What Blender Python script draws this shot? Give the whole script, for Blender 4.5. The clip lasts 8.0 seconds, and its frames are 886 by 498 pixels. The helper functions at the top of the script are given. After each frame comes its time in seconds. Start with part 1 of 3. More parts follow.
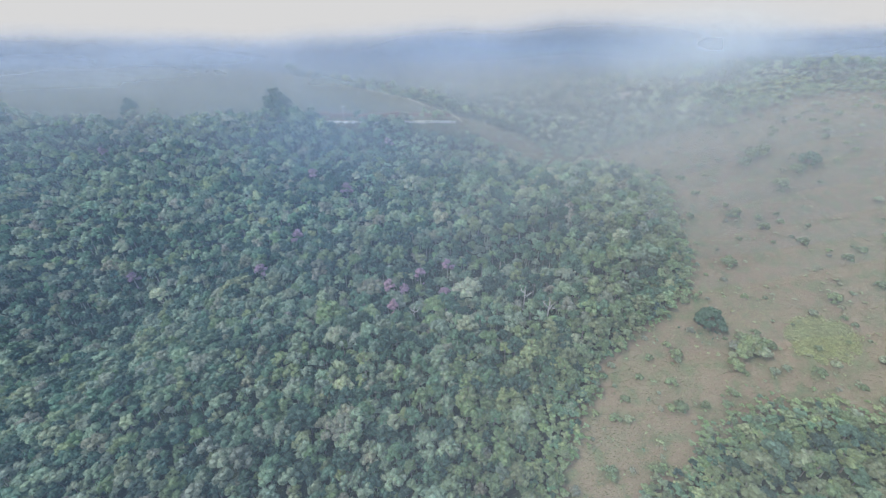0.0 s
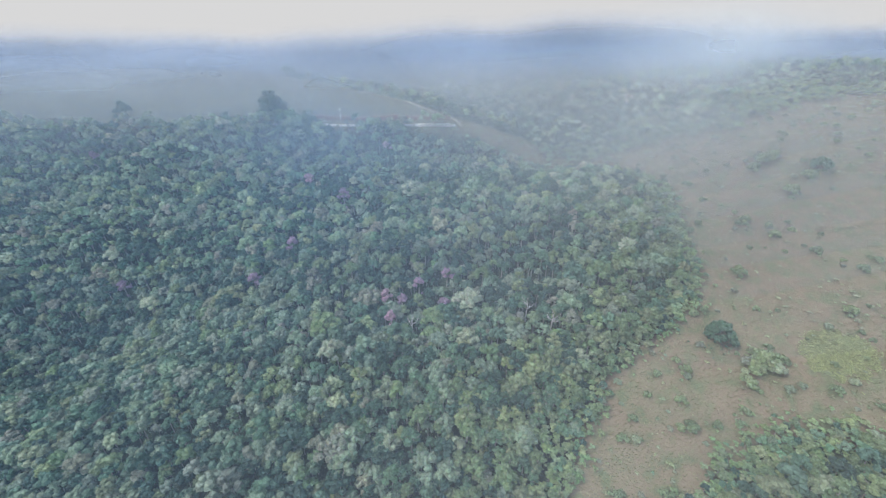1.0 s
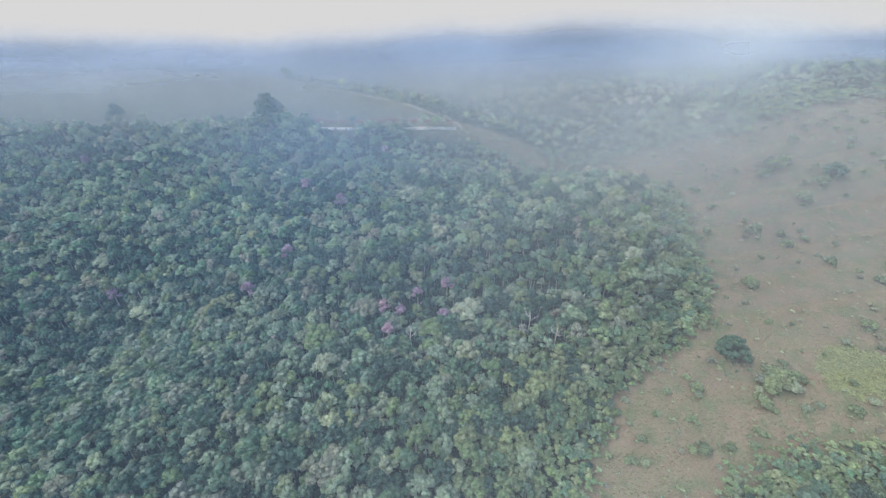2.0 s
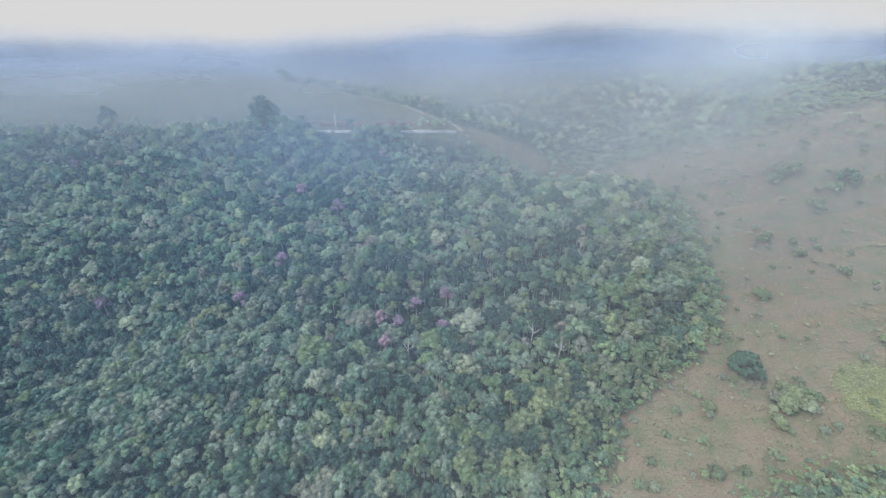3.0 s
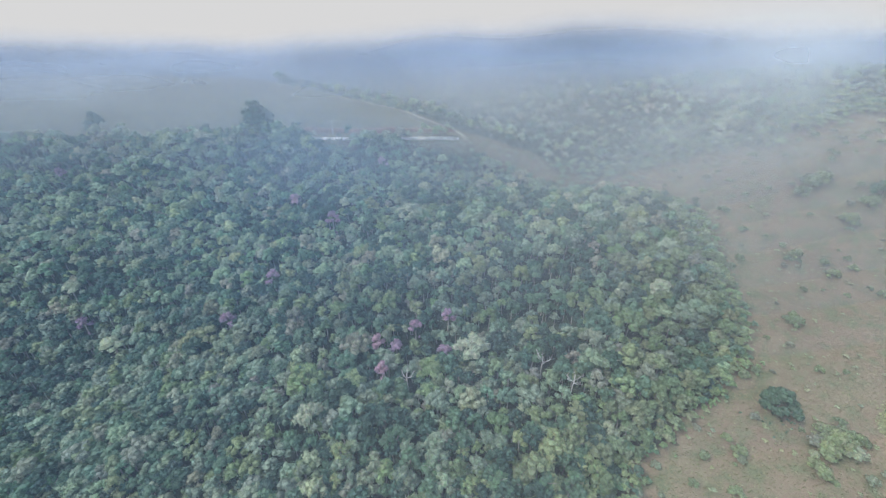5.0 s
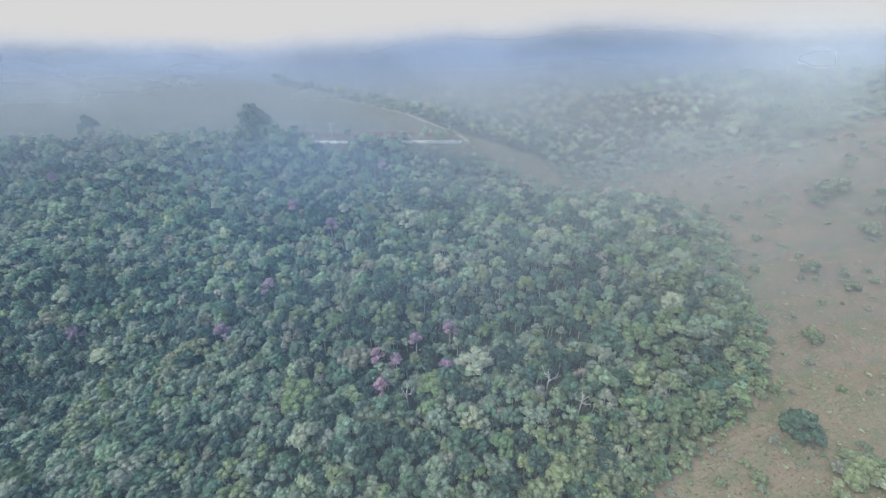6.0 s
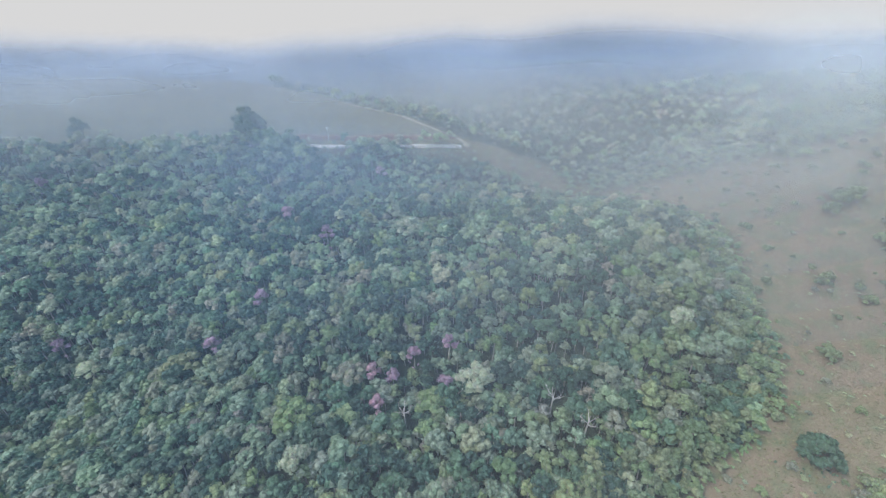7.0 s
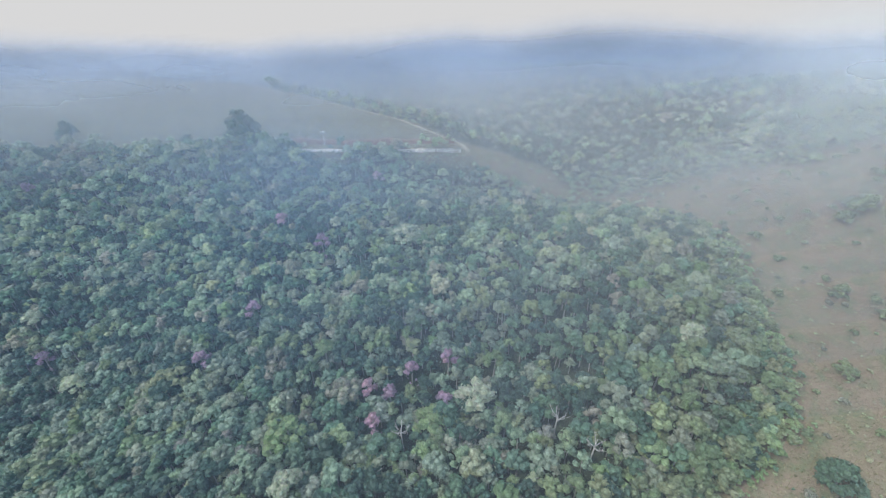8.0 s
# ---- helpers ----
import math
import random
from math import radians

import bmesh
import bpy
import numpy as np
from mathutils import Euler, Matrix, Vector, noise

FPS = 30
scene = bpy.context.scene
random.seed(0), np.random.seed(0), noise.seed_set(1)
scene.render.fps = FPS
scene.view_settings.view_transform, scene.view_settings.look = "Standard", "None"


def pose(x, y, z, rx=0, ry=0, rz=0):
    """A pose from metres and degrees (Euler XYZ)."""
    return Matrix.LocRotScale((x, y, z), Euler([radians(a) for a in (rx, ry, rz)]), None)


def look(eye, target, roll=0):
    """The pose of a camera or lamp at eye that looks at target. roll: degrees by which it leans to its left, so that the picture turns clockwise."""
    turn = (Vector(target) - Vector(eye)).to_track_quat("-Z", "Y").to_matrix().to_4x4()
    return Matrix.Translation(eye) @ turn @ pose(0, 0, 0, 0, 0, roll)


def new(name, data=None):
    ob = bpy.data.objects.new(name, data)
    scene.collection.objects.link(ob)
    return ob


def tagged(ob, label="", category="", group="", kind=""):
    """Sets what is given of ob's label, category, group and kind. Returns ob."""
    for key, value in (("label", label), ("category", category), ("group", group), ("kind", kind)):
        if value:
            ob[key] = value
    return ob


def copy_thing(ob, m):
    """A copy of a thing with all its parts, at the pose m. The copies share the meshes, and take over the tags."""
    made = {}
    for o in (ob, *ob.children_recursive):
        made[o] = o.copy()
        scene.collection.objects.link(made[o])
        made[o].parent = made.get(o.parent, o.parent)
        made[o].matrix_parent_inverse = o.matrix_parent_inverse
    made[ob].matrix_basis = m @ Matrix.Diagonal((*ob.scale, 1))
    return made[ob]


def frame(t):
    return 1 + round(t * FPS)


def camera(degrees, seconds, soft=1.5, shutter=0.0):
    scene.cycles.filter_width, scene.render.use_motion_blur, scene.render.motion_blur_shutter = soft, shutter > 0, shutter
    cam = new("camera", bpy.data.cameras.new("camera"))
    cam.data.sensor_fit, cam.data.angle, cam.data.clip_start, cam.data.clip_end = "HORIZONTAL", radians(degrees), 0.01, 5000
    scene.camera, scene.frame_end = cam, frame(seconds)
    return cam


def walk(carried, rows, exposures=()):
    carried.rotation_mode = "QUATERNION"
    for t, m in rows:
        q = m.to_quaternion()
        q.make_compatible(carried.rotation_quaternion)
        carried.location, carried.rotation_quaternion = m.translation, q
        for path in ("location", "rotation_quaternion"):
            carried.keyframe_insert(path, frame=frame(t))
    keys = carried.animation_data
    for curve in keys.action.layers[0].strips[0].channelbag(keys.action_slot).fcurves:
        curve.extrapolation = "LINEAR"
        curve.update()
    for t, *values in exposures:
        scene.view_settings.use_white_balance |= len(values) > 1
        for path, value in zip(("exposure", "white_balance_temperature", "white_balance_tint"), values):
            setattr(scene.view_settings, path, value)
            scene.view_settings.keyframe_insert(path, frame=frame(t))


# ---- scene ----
cam = camera(95.9, 8.0, soft=1.25)
PATH = [
    (0, (-0.776, -0.416, 84.538), (-0.766, 1.322, 83.548), -0.7),
    (0.5, (-0.519, 2.721, 84.556), (-0.51, 4.46, 83.568), -0.7),
    (1, (-0.242, 5.855, 84.575), (-0.234, 7.595, 83.588), -0.7),
    (1.5, (0.05, 8.947, 84.604), (0.055, 10.687, 83.619), -0.7),
    (3, (0.663, 18.283, 84.734), (0.666, 20.024, 83.752), -0.7),
    (3.5, (0.847, 21.371, 84.726), (0.849, 23.113, 83.745), -0.7),
    (4, (0.985, 24.454, 84.728), (0.987, 26.197, 83.748), -0.8),
    (4.5, (1.033, 27.551, 84.793), (1.03, 29.295, 83.814), -0.8),
    (6, (1.112, 37.009, 85.412), (1.093, 38.752, 84.431), -0.9),
    (6.5, (1.169, 40.146, 85.569), (1.151, 41.889, 84.589), -0.9),
    (7, (1.201, 43.232, 85.747), (1.184, 44.976, 84.767), -0.8),
    (7.5, (1.225, 46.284, 85.915), (1.21, 48.027, 84.935), -0.8),
    (8, (1.262, 49.28, 86.034), (1.249, 51.025, 85.056), -0.7),
]
walk(cam, [(t, look(eye, target, roll)) for t, eye, target, roll in PATH])


# ---- light ----
AZIMUTH, HEIGHT = 250.0, 50.0          # where the veiled sun stands: degrees clockwise from +y, degrees up
world = bpy.data.worlds.new("overcast")
scene.world = world
scene.cycles.transparent_max_bounces = 48     # room for all the layers of mist
world.use_nodes = True
wt = world.node_tree
wt.nodes.clear()


def wnode(kind, **inputs):
    n = wt.nodes.new(kind)
    for key, value in inputs.items():
        n.inputs[key].default_value = value
    return n


sky = wnode("ShaderNodeTexSky")
sky.sky_type, sky.sun_disc = "NISHITA", False
sky.sun_elevation, sky.sun_rotation = radians(HEIGHT), radians(AZIMUTH)
coord, split = wnode("ShaderNodeTexCoord"), wnode("ShaderNodeSeparateXYZ")
wt.links.new(coord.outputs["Generated"], split.inputs[0])
rise = wnode("ShaderNodeValToRGB")     # white valley mist at the horizon, thin bluish cloud overhead
for e, (at, colour) in zip(rise.color_ramp.elements, ((0.06, (0.685, 0.685, 0.690)), (0.75, (1.25, 1.62, 2.05)))):
    e.position, e.color = at, (*colour, 1)
wt.links.new(split.outputs["Z"], rise.inputs[0])
thin, thick, both = wnode("ShaderNodeBackground", Strength=0.05), wnode("ShaderNodeBackground", Strength=1.0), wnode("ShaderNodeMixShader", Fac=0.97)
out = wnode("ShaderNodeOutputWorld")
wt.links.new(sky.outputs[0], thin.inputs[0])
wt.links.new(rise.outputs[0], thick.inputs[0])
wt.links.new(thin.outputs[0], both.inputs[1])
wt.links.new(thick.outputs[0], both.inputs[2])
wt.links.new(both.outputs[0], out.inputs[0])

sun = new("sun", bpy.data.lights.new("sun", "SUN"))
sun.data.energy, sun.data.angle, sun.data.color = 3.8, radians(12), (1.0, 0.96, 0.9)
toward = Vector((math.sin(radians(AZIMUTH)) * math.cos(radians(HEIGHT)), math.cos(radians(AZIMUTH)) * math.cos(radians(HEIGHT)), math.sin(radians(HEIGHT))))
sun.matrix_world = look(toward * 100, (0, 0, 0))

# ---- materials ----


def material(name, rough=0.8, spec=0.25):
    m = bpy.data.materials.new(name)
    m.use_nodes = True
    b = m.node_tree.nodes["Principled BSDF"]
    b.inputs["Roughness"].default_value, b.inputs["Specular IOR Level"].default_value = rough, spec
    return m, m.node_tree, b


def node(tree, kind, **inputs):
    n = tree.nodes.new(kind)
    for key, value in inputs.items():
        n.inputs[key].default_value = value
    return n


def noise_of(tree, scale, detail=4.0, rough=0.55, space="Object"):
    n, c = node(tree, "ShaderNodeTexNoise", Scale=scale, Detail=detail, Roughness=rough), node(tree, "ShaderNodeTexCoord")
    tree.links.new(c.outputs[space], n.inputs["Vector"])
    return n.outputs["Fac"]


def ramp_of(tree, value, stops):
    r = node(tree, "ShaderNodeValToRGB")
    while len(r.color_ramp.elements) < len(stops):
        r.color_ramp.elements.new(0.5)
    for e, (at, colour) in zip(r.color_ramp.elements, stops):
        e.position, e.color = at, (*colour, 1)
    tree.links.new(value, r.inputs[0])
    return r.outputs[0]


def mixed(tree, fac, a, b, blend="MIX"):
    n = node(tree, "ShaderNodeMix")
    n.data_type, n.blend_type = "RGBA", blend
    for key, value in (("Factor", fac), ("A", a), ("B", b)):
        if isinstance(value, bpy.types.NodeSocket):
            tree.links.new(value, n.inputs[key])
        else:
            n.inputs[key].default_value = value if key == "Factor" else (*value, 1)
    return n.outputs["Result"]


def bumped(tree, b, value, strength, distance):
    n = node(tree, "ShaderNodeBump", Strength=strength, Distance=distance)
    tree.links.new(value, n.inputs["Height"])
    tree.links.new(n.outputs[0], b.inputs["Normal"])


def attribute(tree, name):
    n = tree.nodes.new("ShaderNodeAttribute")
    n.attribute_name = name
    return n


def foliage_material():
    """Leaves: each plant's own colour, kept on its faces, with small changes from clump to clump."""
    m, t, b = material("foliage", 0.65, 0.3)
    leaf = attribute(t, "leaf").outputs["Color"]
    info = t.nodes.new("ShaderNodeObjectInfo")
    shift = ramp_of(t, info.outputs["Random"], [(0.0, (0.78, 0.80, 0.8)), (0.5, (1, 1, 1)), (1.0, (1.22, 1.18, 1.05))])
    patch = ramp_of(t, noise_of(t, 0.9, 3), [(0.3, (0.80, 0.82, 0.82)), (0.7, (1.18, 1.16, 1.10))])
    grain = ramp_of(t, noise_of(t, 4.5, 3, 0.6), [(0.3, (0.72, 0.74, 0.74)), (0.7, (1.26, 1.24, 1.2))])
    colour = mixed(t, 1.0, mixed(t, 1.0, mixed(t, 1.0, leaf, shift, "MULTIPLY"), patch, "MULTIPLY"), grain, "MULTIPLY")
    t.links.new(colour, b.inputs["Base Color"])
    thin = node(t, "ShaderNodeBsdfTranslucent")       # leaves let through half as much light as they throw back
    t.links.new(mixed(t, 1.0, colour, (0.46, 0.54, 0.40), "MULTIPLY"), thin.inputs[0])
    mix = node(t, "ShaderNodeAddShader")
    t.links.new(b.outputs[0], mix.inputs[0])
    t.links.new(thin.outputs[0], mix.inputs[1])
    t.links.new(mix.outputs[0], t.nodes["Material Output"].inputs[0])
    return m


def plain_material(name, dark, light, scale, rough=0.85, relief=0.02, space="Object"):
    m, t, b = material(name, rough)
    n = noise_of(t, scale, 5, 0.6, space)
    t.links.new(ramp_of(t, n, [(0.3, dark), (0.7, light)]), b.inputs["Base Color"])
    bumped(t, b, n, 0.5, relief)
    return m


def ground_material():
    """Dry grass with red soil and green growth showing through it; leaf litter under the woods."""
    m, t, b = material("ground", 0.95, 0.1)
    big, mid, fine = noise_of(t, 0.045, 4), noise_of(t, 0.22, 5, 0.6), noise_of(t, 1.6, 6, 0.7)
    straw = ramp_of(t, fine, [(0.3, (0.128, 0.106, 0.068)), (0.7, (0.19, 0.160, 0.106))])
    red = ramp_of(t, fine, [(0.3, (0.142, 0.104, 0.070)), (0.7, (0.20, 0.150, 0.104))])
    green = ramp_of(t, fine, [(0.3, (0.065, 0.08, 0.042)), (0.7, (0.135, 0.15, 0.078))])
    turf = ramp_of(t, mid, [(0.3, (0.055, 0.062, 0.04)), (0.7, (0.125, 0.12, 0.078))])
    dry = mixed(t, ramp_of(t, big, [(0.38, (0, 0, 0)), (0.62, (0.9, 0.9, 0.9))]), straw, red)
    dry = mixed(t, ramp_of(t, mid, [(0.46, (0, 0, 0)), (0.64, (0.85, 0.85, 0.85))]), dry, green)
    far = mixed(t, ramp_of(t, attribute(t, "spur").outputs["Fac"], [(0, (0, 0, 0)), (1, (0.8, 0.8, 0.8))]), dry, turf)
    litter = ramp_of(t, fine, [(0.3, (0.018, 0.026, 0.016)), (0.7, (0.045, 0.055, 0.032))])
    colour = mixed(t, attribute(t, "grass").outputs["Fac"], litter, far)
    t.links.new(colour, b.inputs["Base Color"])
    bumped(t, b, fine, 0.6, 0.25)
    return m


def mist_material():
    """Thin mist: scatters light to both sides and lets the rest through; its tone layer paints skylight's blue into the
    colour by place.
    """
    m = bpy.data.materials.new("mist")
    m.use_nodes = True
    t = m.node_tree
    t.nodes.clear()
    front, back, clear = node(t, "ShaderNodeBsdfDiffuse"), node(t, "ShaderNodeBsdfTranslucent"), node(t, "ShaderNodeBsdfTransparent")
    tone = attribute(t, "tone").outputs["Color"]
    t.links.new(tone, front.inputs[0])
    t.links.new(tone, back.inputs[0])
    half, mix, o = node(t, "ShaderNodeMixShader", Fac=0.5), node(t, "ShaderNodeMixShader"), node(t, "ShaderNodeOutputMaterial")
    wisps = ramp_of(t, noise_of(t, 0.012, 4, 0.5), [(0.25, (0.75, 0.75, 0.75)), (0.75, (1.25, 1.25, 1.25))])
    dense = node(t, "ShaderNodeMath")
    dense.operation = "MULTIPLY"
    t.links.new(attribute(t, "mist").outputs["Fac"], dense.inputs[0])
    t.links.new(wisps, dense.inputs[1])
    t.links.new(front.outputs[0], half.inputs[1])
    t.links.new(back.outputs[0], half.inputs[2])
    t.links.new(dense.outputs[0], mix.inputs[0])
    t.links.new(clear.outputs[0], mix.inputs[1])
    t.links.new(half.outputs[0], mix.inputs[2])
    t.links.new(mix.outputs[0], o.inputs[0])
    return m


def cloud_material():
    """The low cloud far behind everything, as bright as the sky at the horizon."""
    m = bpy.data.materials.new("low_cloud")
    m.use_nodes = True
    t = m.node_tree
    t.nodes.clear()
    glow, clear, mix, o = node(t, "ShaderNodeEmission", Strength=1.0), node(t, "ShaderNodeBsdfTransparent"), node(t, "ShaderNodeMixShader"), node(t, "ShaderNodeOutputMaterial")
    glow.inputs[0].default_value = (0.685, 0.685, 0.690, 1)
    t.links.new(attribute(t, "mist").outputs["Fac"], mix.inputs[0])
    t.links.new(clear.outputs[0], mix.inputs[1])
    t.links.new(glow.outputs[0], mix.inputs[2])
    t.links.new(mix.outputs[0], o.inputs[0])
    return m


LEAVES = foliage_material()
GROUND = ground_material()
BARK = plain_material("pale_bark", (0.16, 0.145, 0.12), (0.36, 0.34, 0.30), 3.0)
DEADWOOD = plain_material("bleached_wood", (0.30, 0.28, 0.25), (0.52, 0.50, 0.46), 3.0)
SAND = plain_material("pale_sand", (0.40, 0.36, 0.31), (0.70, 0.66, 0.60), 0.35)
TRACK = plain_material("dusty_track", (0.20, 0.17, 0.125), (0.33, 0.285, 0.215), 0.5)
EARTH = plain_material("red_earth", (0.11, 0.065, 0.05), (0.20, 0.125, 0.095), 0.6)
CONCRETE = plain_material("grey_concrete", (0.30, 0.30, 0.29), (0.45, 0.45, 0.43), 5.0)
WHITE = plain_material("white_enamel", (0.72, 0.72, 0.70), (0.82, 0.82, 0.80), 4.0, 0.4)
MIST = mist_material()

# ---- the lie of the land ----


def soft(v, w):
    return w * np.logaddexp(0, np.asarray(v, float) / w)


def step(a, b, v):
    u = np.clip((np.asarray(v, float) - a) / (b - a), 0, 1)
    return u * u * (3 - 2 * u)


def hump(x, y, cx, cy, sx, sy):
    return np.exp(-((x - cx) / sx) ** 2 - ((y - cy) / sy) ** 2)


def land(x, y):
    """Height of the ground: a wooded valley floor, a slope up to a road, a grass spur behind it and far hills."""
    x0, y0 = np.asarray(x, float), np.asarray(y, float)
    x, y = np.clip(x0, -300, 300), np.maximum(y0, 30)
    up, up2 = soft(y - 120, 14), soft(y - 205, 12)
    right = soft(x - 75, 20) - soft(x - 170, 30)
    near = (-13.5 + 0.055 * x - 0.49 * soft(95 - y, 10) + up * (0.29 - 0.0004 * x) + up2 * (0.07 - 0.001 * x)
            + 0.17 * right + 0.0048 * right * np.minimum(up, 60) - 26 * hump(x, y, -150, 130, 60, 35) - 20 * hump(x, y, 55, 245, 45, 40)
            + 13 * hump(x, y, 58, 145, 35, 45) - 9.6 * hump(x, y, 0, 127, 40, 20))
    ridge = 20 - (y - 238) * 1.45                     # the spur's crest in plan
    spur = 34.5 + 0.34 * np.clip(y - 238, 0, 28) + 0.13 * np.clip(y - 266, 0, 85) - 0.15 * soft(y - 355, 20)
    fall = 0.32 * soft(x - ridge, 6)
    spur = spur - np.minimum(fall, 22)
    back = 20 + 0.07 * np.maximum(y - 260, 0) + 0.10 * soft(x - 90, 40) * np.exp(-(np.maximum(y - 300, 0) / 500))
    away = np.maximum(spur, back) * step(-500, -250, y0) 
    z = near + (away - near) * step(222, 246, y) * (1 - 0.85 * step(60, 130, x) * (1 - step(250, 400, y)))
    hills = (48 * step(370, 620, y0) + 50 * step(600, 1300, y0)) * (0.8 + 0.35 * np.sin(x0 / 260 + 1.1) + 0.2 * np.sin(x0 / 97))
    return z + hills


EDGE_Y = [20, 50, 59, 74, 91, 98, 107, 122, 140, 152, 168, 193, 228, 236]
EDGE_X = [26, 30, 34, 42, 52, 65, 80, 95, 97, 99, 103, 92, 70, 18]
TOP_X = [18, 40, 72, 95, 117, 144, 171, 202, 260]
TOP_Y = [238, 238, 233, 216, 202, 201, 204, 196, 190]
LOW_X = [36, 50, 64, 84, 103, 121, 160, 260]
LOW_Y = [40, 61, 67, 78, 79, 72, 66, 55]


def wobble(x, y, size, seed):
    """Smooth uneven numbers from -1 to 1 over the plan."""
    r = np.random.default_rng(seed)
    total = 0
    for k in range(6):
        a, p, s = r.uniform(0, 6.283), r.uniform(0, 6.283), r.uniform(0.6, 1.9)
        total = total + np.sin((np.cos(a) * x + np.sin(a) * y) * 6.283 * s / size + p)
    return total / 3.2


def open_slope(x, y):
    """The grass slope alone, without the spur."""
    return np.minimum.reduce([x - np.interp(y, EDGE_Y, EDGE_X), y - np.interp(x, LOW_X, LOW_Y), np.interp(x, TOP_X, TOP_Y) + 4 * wobble(x, y, 60, 5) - y])


def meadow(x, y):
    """How far a place lies inside the open grass, in metres; negative in the woods."""
    x, y = np.asarray(x, float), np.asarray(y, float)
    rough = 2.2 * wobble(x, y, 21, 3)
    slope = open_slope(x, y)
    spur = np.minimum.reduce([20 - (y - 238) * 1.45 - x, y - 242 - 3 * step(-80, -110, x), 420 - y])
    return np.maximum(slope + rough, spur)


def part(name, data, mat, parent=None, label=""):
    """Links a bmesh or a mesh as one object under a thing."""
    if isinstance(data, bmesh.types.BMesh):
        mesh = bpy.data.meshes.new(name)
        data.to_mesh(mesh)
        data.free()
        data = mesh
    if mat and not data.materials:
        data.materials.append(mat)
    ob = new(name, data)
    ob.parent = parent
    return tagged(ob, label)


def mesh_of(name, verts, faces, colours=None, layer="leaf", smooth=False, normals=None):
    """A mesh from arrays of points and of equal faces; colours: one for each face; normals: one for each point."""
    verts, faces = np.asarray(verts, np.float32), np.asarray(faces, np.int32)
    mesh = bpy.data.meshes.new(name)
    n, k = faces.shape
    mesh.vertices.add(len(verts))
    mesh.vertices.foreach_set("co", verts.ravel())
    mesh.loops.add(n * k)
    mesh.loops.foreach_set("vertex_index", faces.ravel())
    mesh.polygons.add(n)
    mesh.polygons.foreach_set("loop_start", np.arange(0, n * k, k, dtype=np.int32))
    mesh.polygons.foreach_set("use_smooth", np.full(n, smooth))
    if colours is not None:
        a = mesh.attributes.new(layer, "FLOAT_COLOR", "FACE")
        a.data.foreach_set("color", np.concatenate([colours, np.ones((n, 1))], 1).astype(np.float32).ravel())
    if normals is not None:
        mesh.attributes.new("custom_normal", "FLOAT_VECTOR", "POINT").data.foreach_set("vector", np.asarray(normals, np.float32).ravel())
    mesh.update(calc_edges=True)
    return mesh


def sheet(us, vs, point):
    """Points and faces of a grid; point(u, v) takes and gives arrays."""
    u, v = np.meshgrid(us, vs)
    verts = np.stack(point(u.ravel(), v.ravel()), 1)
    i = np.arange(len(us) * (len(vs) - 1)).reshape(len(vs) - 1, len(us))[:, :-1].ravel()
    return verts, np.stack([i, i + 1, i + 1 + len(us), i + len(us)], 1)


def add_values(mesh, name, values):
    mesh.attributes.new(name, "FLOAT", "POINT").data.foreach_set("value", np.asarray(values, np.float32))


def ground():
    u = np.linspace(-1, 1, 281)
    xs = 300 * u + 3700 * np.sign(u) * np.maximum(np.abs(u) - 0.72, 0) ** 2 / 0.0784
    ys = np.concatenate([np.linspace(-3000, 0, 24)[:-1], np.linspace(0, 430, 200), 430 + 3570 * np.linspace(0, 1, 60)[1:] ** 1.8])
    verts, faces = sheet(xs, ys, lambda x, y: (x, y, land(x, y)))
    mesh = mesh_of("ground", verts, faces, smooth=True)
    open_ = meadow(verts[:, 0], verts[:, 1])
    add_values(mesh, "grass", step(-9.0, -2.0, open_))
    add_values(mesh, "spur", step(238, 250, verts[:, 1]))
    tagged(part("ground", mesh, GROUND), "rolling ground of dry grass, red soil and leaf litter", "ground", kind="structure")


ground()

# ---- plants ----
GREENS = {
    "dark": (0.028, 0.057, 0.044), "green": (0.064, 0.110, 0.075), "grey": (0.127, 0.163, 0.121), "olive": (0.125, 0.154, 0.088),
    "lime": (0.093, 0.132, 0.068), "pale": (0.170, 0.192, 0.138), "silver": (0.245, 0.265, 0.200), "dusty": (0.144, 0.147, 0.118), "tuft": (0.138, 0.147, 0.095), "sage": (0.123, 0.150, 0.089), "pink": (0.215, 0.140, 0.205),
    "deep": (0.014, 0.044, 0.029), "scrub": (0.100, 0.136, 0.074), "fern": (0.112, 0.185, 0.050),
}
SHARE = [("dark", 0.25), ("green", 0.22), ("grey", 0.28), ("olive", 0.12), ("lime", 0.04), ("pale", 0.04), ("dusty", 0.05)]


def unit(v):
    return v / np.maximum(np.linalg.norm(v, axis=-1, keepdims=True), 1e-6)


